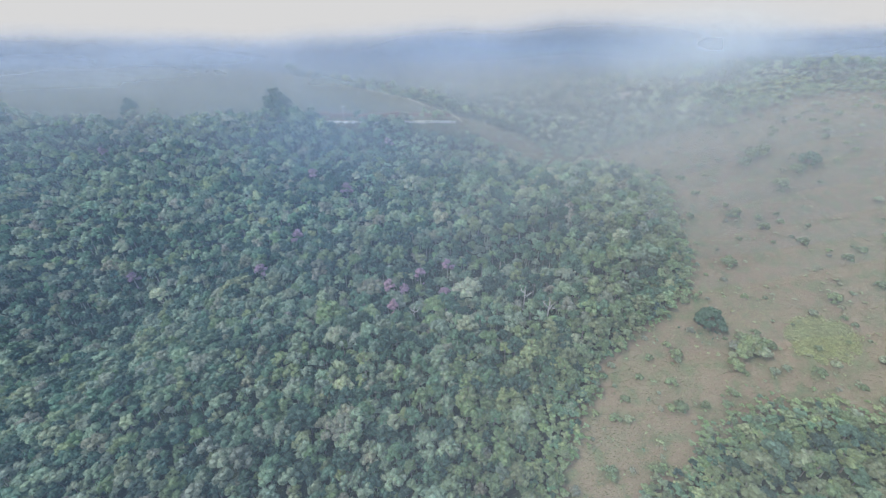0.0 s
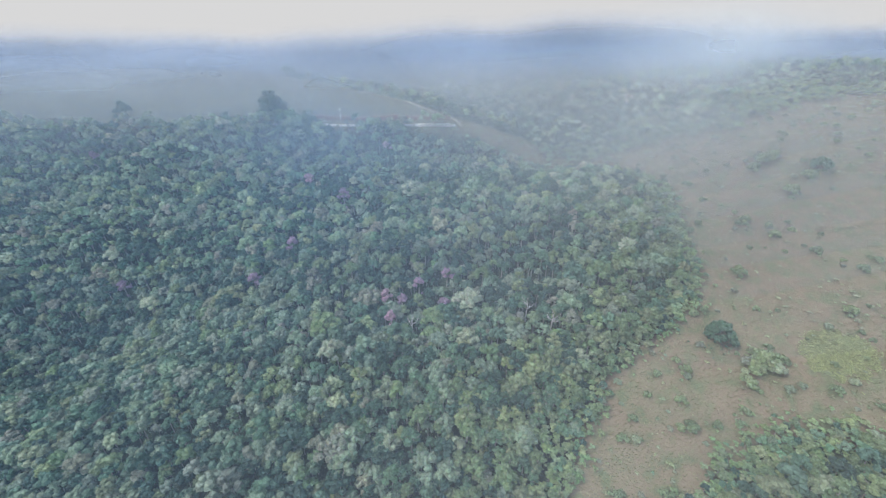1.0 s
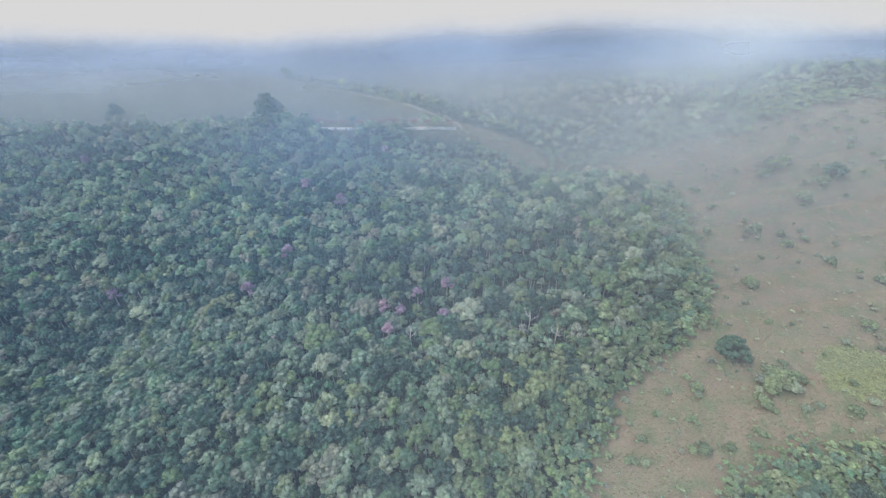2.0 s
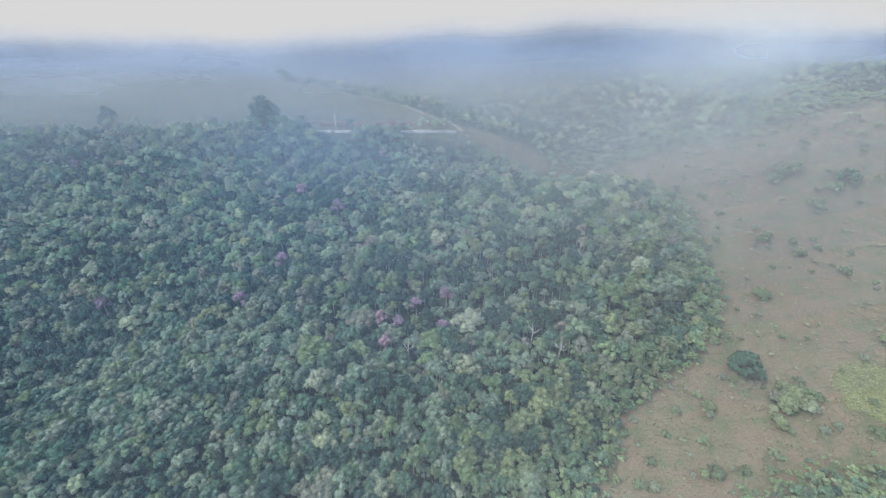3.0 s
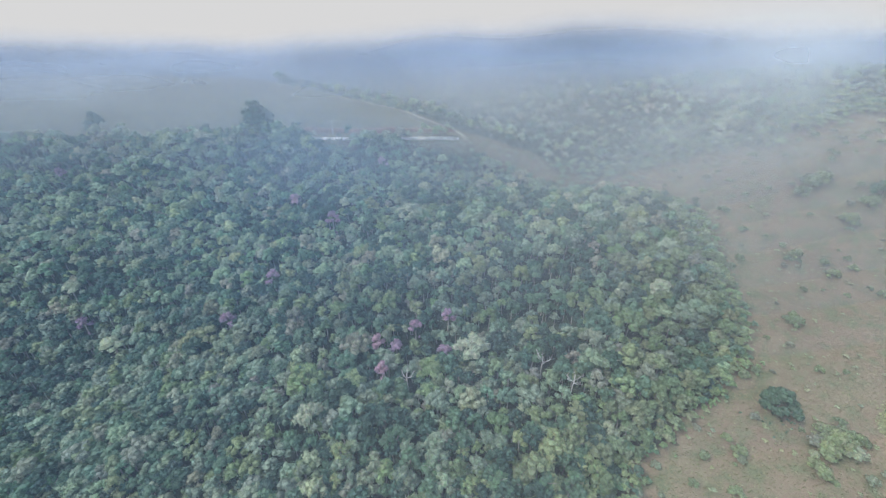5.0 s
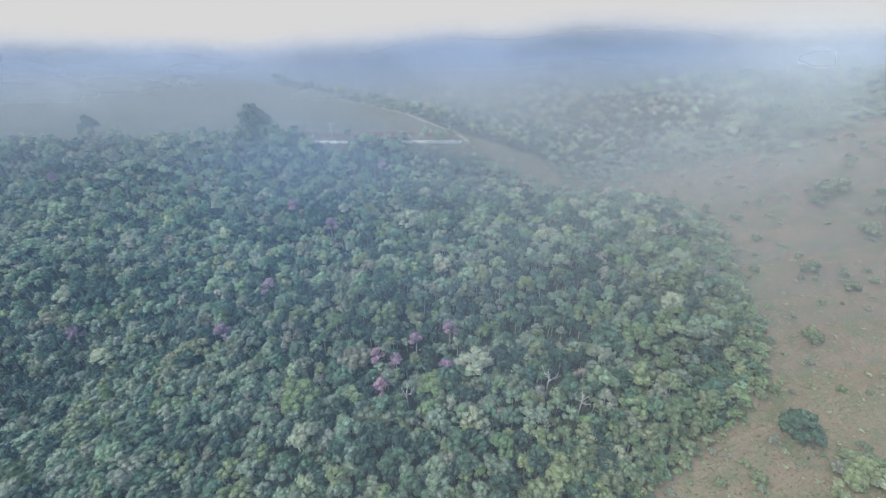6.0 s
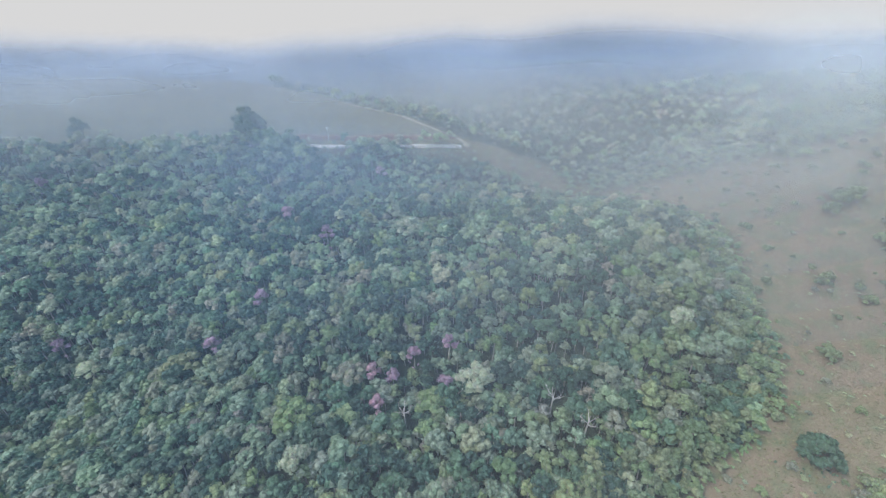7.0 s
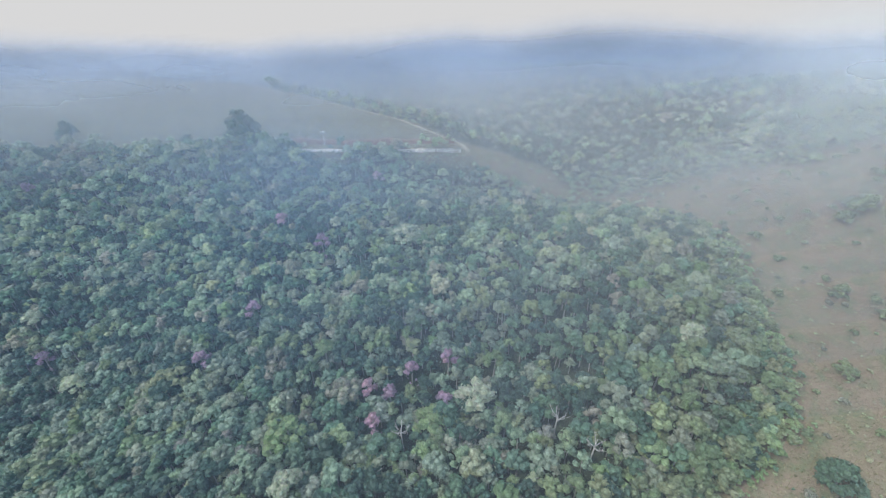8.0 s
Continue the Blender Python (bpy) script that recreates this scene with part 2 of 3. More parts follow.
def shells(r, mid, big):
    """The dense rounded mass of each lobe: nine uneven faces, a cap of three and a ring of six. Points and normals."""
    a = np.arange(6) * 1.0472
    top = np.array([[0, 0, 1.0]])
    high = np.stack([np.cos(a) * 0.68, np.sin(a) * 0.68, 0 * a + 0.66], 1)
    low = np.stack([np.cos(a + 0.3), np.sin(a + 0.3), 0 * a - 0.25], 1)
    ball = np.concatenate([top, high, low])
    ids = [(0, 1, 2, 3), (0, 3, 4, 5), (0, 5, 6, 1)] + [(1 + k, 7 + k, 7 + (k + 1) % 6, 1 + (k + 1) % 6) for k in range(6)]
    n = len(mid)
    bend = r.uniform(0.82, 1.12, (n, 13, 1))
    pts = mid[:, None] + ball[None] * bend * (big * 0.9)[:, None, None] * np.array([1, 1, 0.86])
    out = np.broadcast_to(unit(ball + np.array([0, 0, 0.15]))[None], pts.shape)
    return np.concatenate([pts, out], 2)[:, np.array(ids)].reshape(-1, 4, 6)


def crown(seed, n, size, radius=3.4, height=3.6, lobes=12, base=5.0, skirt=0.05):
    """Leaf clumps in many rounded lobes over a dome: four corners a clump, each with its place and the way it faces, round a trunk that stands at the origin."""
    r = np.random.default_rng(seed)
    base, height = base - 0.9 * min(1.0, base / 4), height + 0.9 * min(1.0, base / 4)
    a = np.arange(lobes) * 2.4 + r.uniform(-0.5, 0.5, lobes)
    d = np.sqrt((np.arange(lobes) + 0.3) / lobes) * radius * 0.84 * r.uniform(0.85, 1.12, lobes)
    mid = np.stack([np.cos(a) * d, np.sin(a) * d, base + height * (0.74 - 0.72 * (d / radius) ** 2 + r.uniform(-0.11, 0.11, lobes))], 1)
    big = radius * r.uniform(0.30, 0.46, lobes) * (11 / lobes) ** 0.42
    pick = r.choice(lobes, n, p=big ** 2 / (big ** 2).sum())
    way = r.normal(size=(n, 3))
    way[:, 2] = np.abs(way[:, 2]) * np.where(r.random(n) < 0.82, 1, -0.5)
    way = unit(way)
    place = mid[pick] + way * (big[pick] * r.uniform(0.84, 1.12, n))[:, None] * np.array([1, 1, 0.88])
    low = r.random(n) < skirt                       # the leaves of the lower storey
    place[low] = np.stack([r.normal(size=low.sum()) * radius * 0.6, r.normal(size=low.sum()) * radius * 0.6, r.uniform(0.15 * base, base, low.sum())], 1)
    face = unit(way + r.normal(scale=0.38, size=(n, 3)))
    side = unit(np.cross(face, r.normal(size=(n, 3))))
    over = np.cross(face, side)
    s = (size * r.uniform(0.55, 1.3, n) * np.where(low, 1.5, 1.0))[:, None]
    fold = face * s * r.uniform(-0.3, 0.1, n)[:, None]
    quads = np.stack([place - side * s, place - over * s * 0.75 + fold, place + side * s * 0.9, place + over * s * 0.8 + fold], 1)
    quads = quads + r.normal(scale=0.14, size=quads.shape) * s[:, None, :]
    out = unit(way + 0.35 * face + np.array([0, 0, 0.15]))
    leaves = np.concatenate([quads, np.broadcast_to(out[:, None], quads.shape)], 2)
    done = np.concatenate([leaves, shells(r, mid, big)])
    flat = np.cross(done[:, 2, :3] - done[:, 0, :3], done[:, 3, :3] - done[:, 1, :3])
    back = (flat * done[:, :, 3:].mean(1)).sum(1) < 0
    done[back] = done[back][:, ::-1]
    return done


def leaf_mesh(name, quads, colour, seed=0, spread=0.22):
    r = np.random.default_rng(seed)
    n = len(quads)
    colours = np.array(colour)[None, :] * (1 + spread * r.uniform(-1, 1, (n, 1))) * (1 + 0.08 * r.uniform(-1, 1, (n, 3)))
    return mesh_of(name, quads[:, :, :3].reshape(-1, 3), np.arange(4 * n).reshape(n, 4), colours, normals=quads[:, :, 3:].reshape(-1, 3))


def limb(points, radii, sides=5):
    """Corner points and faces of a tapered tube along points."""
    points = [Vector(p) for p in points]
    verts, faces = [], []
    for i, (p, r) in enumerate(zip(points, radii)):
        way = (points[min(i + 1, len(points) - 1)] - points[max(i - 1, 0)]).normalized()
        side = way.orthogonal().normalized()
        over = way.cross(side)
        for k in range(sides):
            a = 6.28318 * k / sides
            verts.append(p + (side * math.cos(a) + over * math.sin(a)) * r)
    for i in range(len(points) - 1):
        for k in range(sides):
            q = i * sides
            faces.append((q + k, q + (k + 1) % sides, q + sides + (k + 1) % sides, q + sides + k))
    return verts, faces


def trunk_arrays(seed, height=7.0, radius=0.22, limbs=4, reach=2.4, twigs=0, sides=5):
    """A trunk with limbs that run up into the crown."""
    r = random.Random(seed)
    verts, faces = [], []

    def grow(points, radii):
        v, f = limb(points, radii, sides)
        o = len(verts)
        verts.extend(v)
        faces.extend([tuple(i + o for i in q) for q in f])

    lean = Vector((r.uniform(-0.5, 0.5), r.uniform(-0.5, 0.5), 0))
    top = Vector((0, 0, height)) + lean
    fork = top * 0.62
    grow([(0, 0, -0.6), Vector((0, 0, 0.4)), fork, top], [radius * 1.5, radius, radius * 0.72, radius * 0.3])
    for k in range(limbs):
        a = 6.283 * (k + r.random() * 0.6) / limbs
        start = fork.lerp(top, r.uniform(0, 0.6))
        end = start + Vector((math.cos(a) * reach, math.sin(a) * reach, reach * r.uniform(0.55, 1.1)))
        bend = start.lerp(end, 0.5) + Vector((r.uniform(-0.3, 0.3), r.uniform(-0.3, 0.3), -0.25))
        grow([start, bend, end], [radius * 0.5, radius * 0.34, radius * 0.12])
        for j in range(twigs):
            s = bend.lerp(end, r.uniform(0.1, 0.9))
            e = s + Vector((r.uniform(-1, 1), r.uniform(-1, 1), r.uniform(0.4, 1.3)))
            grow([s, s.lerp(e, 0.5) + Vector((0.1, -0.1, 0)), e], [radius * 0.22, radius * 0.15, radius * 0.06])
    return np.array([tuple(v) for v in verts]), np.array(faces)


def trunk_mesh(name, *args, **kw):
    v, f = trunk_arrays(*args, **kw)
    return mesh_of(name, v, f, smooth=True)


def stand(x, y, turn=0.0, size=1.0, sink=0.0):
    return Matrix.Translation((x, y, float(land(x, y)) - sink)) @ Matrix.Rotation(turn, 4, "Z") @ Matrix.Diagonal((size, size, size, 1))


def set_tree(name, crown_data, trunk_data, label, category, group=""):
    """A plant: an Empty at its foot that carries the trunk and the crown."""
    base = tagged(new(name), label, category, group)
    part("trunk", trunk_data, BARK, base)
    part("crown", crown_data, LEAVES, base)
    return base


WORDS = {
    "dark": "dark green rounded forest tree in closed canopy", "green": "mid-green rounded forest tree in closed canopy",
    "grey": "grey-green forest tree with loose domed crown", "olive": "olive-green forest tree with broad rounded crown",
    "lime": "bright yellow-green forest tree among darker neighbours", "pale": "pale silvery forest tree with open crown",
    "dusty": "half-bare greyish-brown forest tree with thin crown", "pink": "forest tree covered in pink-purple blossom", "sage": "sage-green rounded tree near the forest edge", "scrub": "fresh light green tree at the forest edge",
}

BRIGHT = [("scrub", 0.38), ("olive", 0.20), ("green", 0.12), ("sage", 0.24), ("lime", 0.06)]      # the paler, yellower growth next to the meadow


def brightness(x, y):
    """How likely a tree belongs to the brighter growth of the forest's edge."""
    return 0.8 * step(-60, -8, meadow(x, y)) * step(190, 130, y)


TRUNKS = [trunk_mesh("trunk", 40 + k, height=7.2 + 0.4 * k, limbs=3 + k % 3) for k in range(4)]
SHAPES = [dict(radius=3.0, height=4.2, lobes=11), dict(radius=2.5, height=4.4, lobes=9), dict(radius=3.6, height=4.0, lobes=14), dict(radius=2.3, height=3.6, lobes=7),
          dict(radius=3.3, height=4.6, lobes=12), dict(radius=2.8, height=3.4, lobes=9)]


def scatter(x0, x1, y0, y1, gap, seed):
    """Uneven places about gap apart."""
    r = np.random.default_rng(seed)
    xs, ys = np.meshgrid(np.arange(x0, x1, gap), np.arange(y0, y1, gap * 0.87))
    xs = xs + (np.arange(xs.shape[0]) % 2)[:, None] * gap / 2
    n = xs.size
    return xs.ravel() + r.uniform(-0.42, 0.42, n) * gap, ys.ravel() + r.uniform(-0.42, 0.42, n) * gap


SPECIAL = [(10.2, 130.4), (-3, 124.7), (-127.2, 146.6), (66.5, 131), (70.3, 123), (-14.1, 190.6), (1.7, 141.1), (0.3, 130.7), (-22.4, 133.7), (-15.8, 132.9), (-19.7, 123.7),
           (-9.6, 138.8), (-77.6, 144), (-143, 154.9), (-66.5, 199.8), (-47.2, 187.1), (-29.6, 224.5), (-185, 217.7), (-65, 159.1), (-11.2, 120.6), (29.5, 117.8), (35.9, 109.1),
           (-52.2, 142.6), (-37.7, 104.7), (15.7, 138.1), (-43.3, 119), (54.8, 122.2), (-37.3, 144.1), (-151.8, 165.2), (-29.3, 132.9), (-87.6, 120.4)]


def clear(x, y, room=3.0):
    """Whether a place is free of the trees that stand out singly."""
    ok = np.ones(len(x), bool)
    for px, py in SPECIAL:
        ok &= (x - px) ** 2 + (y - py) ** 2 > room ** 2
    ok &= ~((y > 231.5) & (((x > -67) & (x < -46)) | ((x > -19) & (x < 14))))      # gaps through which the road shows
    return ok


def stature(x, y, r):
    """Sizes of trees: lower towards the meadow's edge."""
    deep = step(2, 20, -open_slope(x, y))
    return (0.46 + 0.54 * deep) * (0.62 + 0.52 * r.random(len(x)) ** 1.7) * (1 + 0.12 * wobble(x, y, 60, 9)) * (1 + 0.28 * step(218, 232, y) * step(-20, -40, x))


NEAR = (-32, 38, 64, 100)              # the stretch of woods that the drone passes nearest


def single_trees():
    """The nearest trees, each a thing of its own."""
    r = np.random.default_rng(11)
    kinds = {}
    for k, (name, share) in enumerate(SHARE + [("scrub", 0.2), ("sage", 0.2)]):
        for j in range(2 if share < 0.1 else 4):
            shape = SHAPES[(k + j * 2) % len(SHAPES)]
            n = 260 if name == "dusty" else 320
            kinds.setdefault(name, []).append(set_tree("tree", leaf_mesh("crown", crown(100 + 10 * k + j, n, 0.26, **shape), GREENS[name], k), TRUNKS[(k + j) % 4], WORDS[name], "tree", "forest trees"))
    used = set()
    x, y = scatter(*NEAR, 3.3, 7)
    keep = (meadow(x, y) < -4) & clear(x, y)
    x, y = x[keep], y[keep]
    for px, py, size in zip(x, y, stature(x, y, r)):
        which = BRIGHT if r.random() < float(brightness(np.array([px]), np.array([py]))[0]) else SHARE
        name = r.choice([s[0] for s in which], p=[s[1] for s in which])
        which = kinds[name][r.integers(len(kinds[name]))]
        m = stand(px, py, r.uniform(0, 6.28), size)
        if which.name in used:
            ob = copy_thing(which, m)
        else:
            ob = which
            used.add(which.name)
        ob.matrix_basis = m
    for group in kinds.values():
        for which in group:
            if which.name not in used:
                for o in list(which.children):
                    bpy.data.objects.remove(o)
                bpy.data.objects.remove(which)


def woods(name, label, x, y, n, size, seed, scales, trunks=True, share=SHARE, short=1.0, lobed=0.75):
    """Many trees as one mass: every tree has its own place, turn, size and colour."""
    r = np.random.default_rng(seed)
    shapes = [dict(q, lobes=max(4, round(q["lobes"] * lobed))) for q in SHAPES]
    crowns = [[crown(seed * 50 + k * 7 + j, n, size, **shapes[k]) for j in range(3)] for k in range(len(shapes))]
    stems = [trunk_arrays(seed + k, 7.4, 0.22, 2, 2.2, 0, 3) for k in range(3)]
    total = len(x)
    z, bright = land(x, y), brightness(x, y)
    quads, colours = [], []
    tv, tf, off = [], [], 0
    names, weights = [s[0] for s in share], np.array([s[1] for s in share])
    for i in range(total):
        q = crowns[r.integers(len(SHAPES))][r.integers(3)]
        a, s = r.uniform(0, 6.283), scales[i]
        turn = np.array([[np.cos(a), -np.sin(a), 0], [np.sin(a), np.cos(a), 0], [0, 0, 1]])
        place = np.array([x[i], y[i], z[i]])
        grow = np.array([s, s, s * short])
        quads.append(np.concatenate([q[:, :, :3] @ turn.T * grow + place, q[:, :, 3:] @ turn.T], 2).astype(np.float32))
        pick = names[r.choice(len(names), p=weights / weights.sum())]
        if share is SHARE and r.random() < bright[i]:
            pick = BRIGHT[r.choice(len(BRIGHT), p=[b[1] for b in BRIGHT])][0]
        c = np.array(GREENS[pick])
        c = c * r.uniform(0.82, 1.2) * r.uniform(0.92, 1.08, 3)
        colours.append((c[None, :] * r.uniform(0.78, 1.22, (len(q), 1))).astype(np.float32))
        if trunks:
            v, f = stems[r.integers(3)]
            tv.append(v @ turn.T * grow + place)
            tf.append(f + off)
            off += len(v)
    thing = tagged(new(name), label, "grass" if name == "tussocks" else "forest", kind="stuff")
    quads, colours = np.concatenate(quads), np.concatenate(colours)
    part("crowns", mesh_of("crowns", quads[:, :, :3].reshape(-1, 3), np.arange(len(quads) * 4).reshape(-1, 4), colours, normals=quads[:, :, 3:].reshape(-1, 3)), LEAVES, thing)
    if trunks:
        part("trunks", mesh_of("trunks", np.concatenate(tv), np.concatenate(tf)), BARK, thing)


def inside(box, x, y):
    return (x > box[0]) & (x < box[1]) & (y > box[2]) & (y < box[3])


single_trees()


def forest(label, box, gap, n, size, seed, where, trunks=True, low=-2.5, lobed=0.75):
    x, y = scatter(*box, gap, seed)
    keep = where(x, y) & (meadow(x, y) < low) & clear(x, y)
    x, y = x[keep], y[keep]
    woods("woods", label, x, y, n, size, seed, stature(x, y, np.random.default_rng(seed)), trunks, lobed=lobed)


def in_view(x, y):
    return np.abs(x) < 56 + 1.08 * y


forest("dense mixed forest on the slope's foot", (-245, 120, 128, 160), 3.3, 92, 0.40, 36, lambda x, y: in_view(x, y))
forest("dense mixed forest filling the valley", (-215, 215, 92, 128), 3.3, 125, 0.35, 31, lambda x, y: in_view(x, y) & ~inside(NEAR, x, y))
forest("dense mixed forest at the valley's near end", (-170, 170, 40, 92), 3.3, 130, 0.32, 38, lambda x, y: in_view(x, y) & ~inside(NEAR, x, y))
forest("dense grey-green forest climbing the slope", (-330, 150, 160, 239), 3.5, 32, 0.56, 32, lambda x, y: in_view(x, y), lobed=0.5)
x, y = scatter(120, 330, 185, 250, 3.4, 37)
keep = (y > np.interp(x, TOP_X, TOP_Y) - 8) & (meadow(x, y) < -2.5)
woods("woods", "low scrub and small trees above the grass slope", x[keep], y[keep], 30, 0.55, 37, np.random.default_rng(37).uniform(0.22, 0.5, keep.sum()), trunks=False, lobed=0.5)
UNDER = (-95, 95, -45, 40)             # the woods below the drone
forest("dense mixed forest below the drone's path", UNDER, 4.6, 20, 0.7, 39, lambda x, y: x < 150, trunks=False, lobed=0.4)
forest("forest round the valley's near end", (-300, 300, -60, 239), 9.0, 16, 1.2, 33, lambda x, y: (~in_view(x, y) | (y < 40)) & (x < 150) & ~inside(UNDER, x, y), trunks=False, lobed=0.4)
x, y = scatter(-120, 380, 239, 440, 6.6, 24)
keep = (meadow(x, y) < -2) & ((wobble(x, y, 120, 8) > -0.75) | (y < 320))
r = np.random.default_rng(5)
woods("woods", "misty far forest behind the grass spur", x[keep], y[keep], 10, 0.9, 34, r.uniform(0.55, 1.1, keep.sum()), trunks=False, lobed=0.4)
x, y = scatter(-450, 600, 440, 505, 9, 25)
x, y = x[land(x, y) < 44], y[land(x, y) < 44]
woods("woods", "far wooded hills fading into cloud", x, y, 16, 1.0, 35, r.uniform(0.7, 1.0, len(x)), trunks=False, lobed=0.4)


def scrub():
    """Low bright scrub that borders the woods towards the meadow."""
    x, y = scatter(20, 215, 36, 240, 1.9, 41)
    m = meadow(x, y)
    r = np.random.default_rng(42)
    keep = (m > -14) & (m < 5) & (r.random(len(x)) < np.maximum(step(1.5, -3, m), 0.16 * step(5, 1, m))) & clear(x, y)
    x, y, m = x[keep], y[keep], m[keep]
    woods("woods", "low bright green scrub along the forest edge", x, y, 20, 0.48, 43, r.uniform(0.24, 0.48, len(x)) * (1 - 0.45 * step(-3, 3, m)), trunks=False,
          share=[("scrub", 0.58), ("green", 0.08), ("sage", 0.29), ("lime", 0.05)], short=0.75, lobed=0.4)


scrub()


def young_trees():
    """Low trees that close the canopy towards the meadow and in the corner beyond it."""
    x, y = scatter(-20, 190, 36, 240, 2.6, 44)
    m = meadow(x, y)
    r = np.random.default_rng(45)
    keep = (m > -42) & (m < -4) & in_view(x, y) & clear(x, y) & (r.random(len(x)) < 0.9)
    x, y, m = x[keep], y[keep], m[keep]
    woods("woods", "young low trees under the forest edge", x, y, 24, 0.42, 46, r.uniform(0.34, 0.60, len(x)), trunks=False,
          share=[("scrub", 0.34), ("green", 0.26), ("sage", 0.26), ("grey", 0.14)], short=0.85, lobed=0.5)


young_trees()


def roadside_trees():
    """Low trees on the valley side of the road, with gaps through which it shows."""
    x, y = scatter(-130, -14, 235, 239.6, 2.2, 47)
    keep = ((x < -67) | ((x > -46) & (x < -19))) & clear(x, y)
    r = np.random.default_rng(48)
    woods("woods", "low trees beside the sandy road", x[keep], y[keep], 30, 0.5, 49, r.uniform(0.42, 0.62, keep.sum()), trunks=False)
    x, y = scatter(-68, 15, 230, 238.6, 1.8, 57)
    keep = (x < -45) | (x > -20)
    woods("woods", "knee-high scrub below the sandy road", x[keep], y[keep], 16, 0.7, 58, r.uniform(0.14, 0.26, keep.sum()), trunks=False, lobed=0.4)


roadside_trees()

# ---- trees that stand out ----


def lone(x, y, kind, top, words, seed, n=520, shape=None, name="tree", category="tree", lower=5.0, leaf=0.27):
    """One marked tree with a crown of its own, so tall that its top is top metres over the ground."""
    shape = shape or dict(radius=3.8, height=4.4, lobes=13)
    thing = set_tree(name, leaf_mesh("crown", crown(seed, n, leaf, base=lower, skirt=0.03, **shape), GREENS[kind], seed), trunk_mesh("trunk", seed, height=lower + shape["height"] * 0.7, limbs=5, reach=shape["radius"] * 0.6), words, category)
    thing.matrix_basis = stand(x, y, seed * 1.3, (top + (1.2 if name == "tree" else 0)) / (lower + shape["height"] * 1.05))
    return thing


TALL = dict(radius=3.4, height=5.0, lobes=12)
WIDE = dict(radius=5.2, height=4.4, lobes=20)
for k, (x, y, kind, top, shape, words) in enumerate((
        (-37.7, 104.7, "silver", 11.5, TALL, "tall silvery tree standing above the canopy"),
        (10.2, 130.4, "silver", 10.5, WIDE, "large pale yellow-green tree with clumped crown"),
        (-3, 124.7, "lime", 9.5, WIDE, "broad bright green tree with flat-topped crown"),
        (-127.2, 146.6, "silver", 12.0, TALL, "tall pale tree standing above dark canopy"),
        (-151.8, 165.2, "silver", 11.0, TALL, "tall pale tree standing above dark canopy"),
        (66.5, 131, "silver", 9.5, TALL, "whitish tree with thin leaves near the forest edge"),
        (70.3, 123, "grey", 9.0, WIDE, "pale grey-green tree near the forest edge"),
        (-14.1, 190.6, "silver", 10.5, WIDE, "pale flat-topped tree on the forest slope"),
        (15.7, 138.1, "lime", 10.5, TALL, "yellow-green tree with rounded crown"),
        (-43.3, 119, "lime", 10.0, WIDE, "yellow-green tree with broad crown"),
        (54.8, 122.2, "lime", 9.5, WIDE, "bright green tree near the forest edge"),
        (-37.3, 144.1, "lime", 10.0, TALL, "yellow-green tree with rounded crown"),
        (-87.6, 120.4, "lime", 10.0, TALL, "yellow-green tree with rounded crown"),
        (-52.2, 142.6, "dusty", 10.0, TALL, "half-bare grey tree with pale branches"),
        (-29.3, 132.9, "dusty", 9.5, WIDE, "greyish-pink half-bare tree in the canopy"))):
    lone(x, y, kind, top, words, 300 + k, shape=shape)
for k, (x, y, top) in enumerate(((1.7, 141.1, 10), (0.3, 130.7, 9), (-22.4, 133.7, 9.5), (-15.8, 132.9, 9), (-19.7, 123.7, 9.5), (-9.6, 138.8, 9.5), (-77.6, 144, 10.5), (-143, 154.9, 10),
                                 (-66.5, 199.8, 10.5), (-47.2, 187.1, 10.5), (-29.6, 224.5, 10), (-185, 217.7, 10.5), (-65, 159.1, 10))):
    tagged(lone(x, y, "pink", top, WORDS["pink"], 340 + k, n=150, shape=dict(radius=1.9, height=3.2, lobes=8), lower=4.6), group="pink blossom trees")
for k, (x, y) in enumerate(((-11.2, 120.6), (29.5, 117.8), (35.9, 109.1))):
    dead = tagged(new("dead_tree"), "bare dead tree with bleached forked branches", "tree", "dead trees")
    part("trunk", trunk_mesh("trunk", 370 + k, height=9.0, radius=0.24, limbs=6, reach=2.6, twigs=4), DEADWOOD, dead)
    dead.matrix_basis = stand(x, y, k * 2.1)
lone(-93, 238.5, "dark", 23, "tall dark dense tree beside the road", 390, n=900, shape=dict(radius=6.2, height=12.5, lobes=34), lower=3.0)
lone(-180, 243.5, "deep", 13, "tall dark tree at the foot of the grass hill", 391, n=600, shape=dict(radius=4.2, height=9, lobes=26), lower=1.5)

# ---- the meadow's shrubs and grass ----


def shrub_kind(kind, words, seed, n=210, shape=None):
    shape = shape or dict(radius=1.5, height=1.7, lobes=9)
    return set_tree("shrub", leaf_mesh("crown", crown(seed, n, 0.20, base=0.35, skirt=0.0, **shape), GREENS[kind], seed), trunk_mesh("trunk", seed, height=1.4, radius=0.07, limbs=5, reach=0.8), words, "shrub", "meadow shrubs")


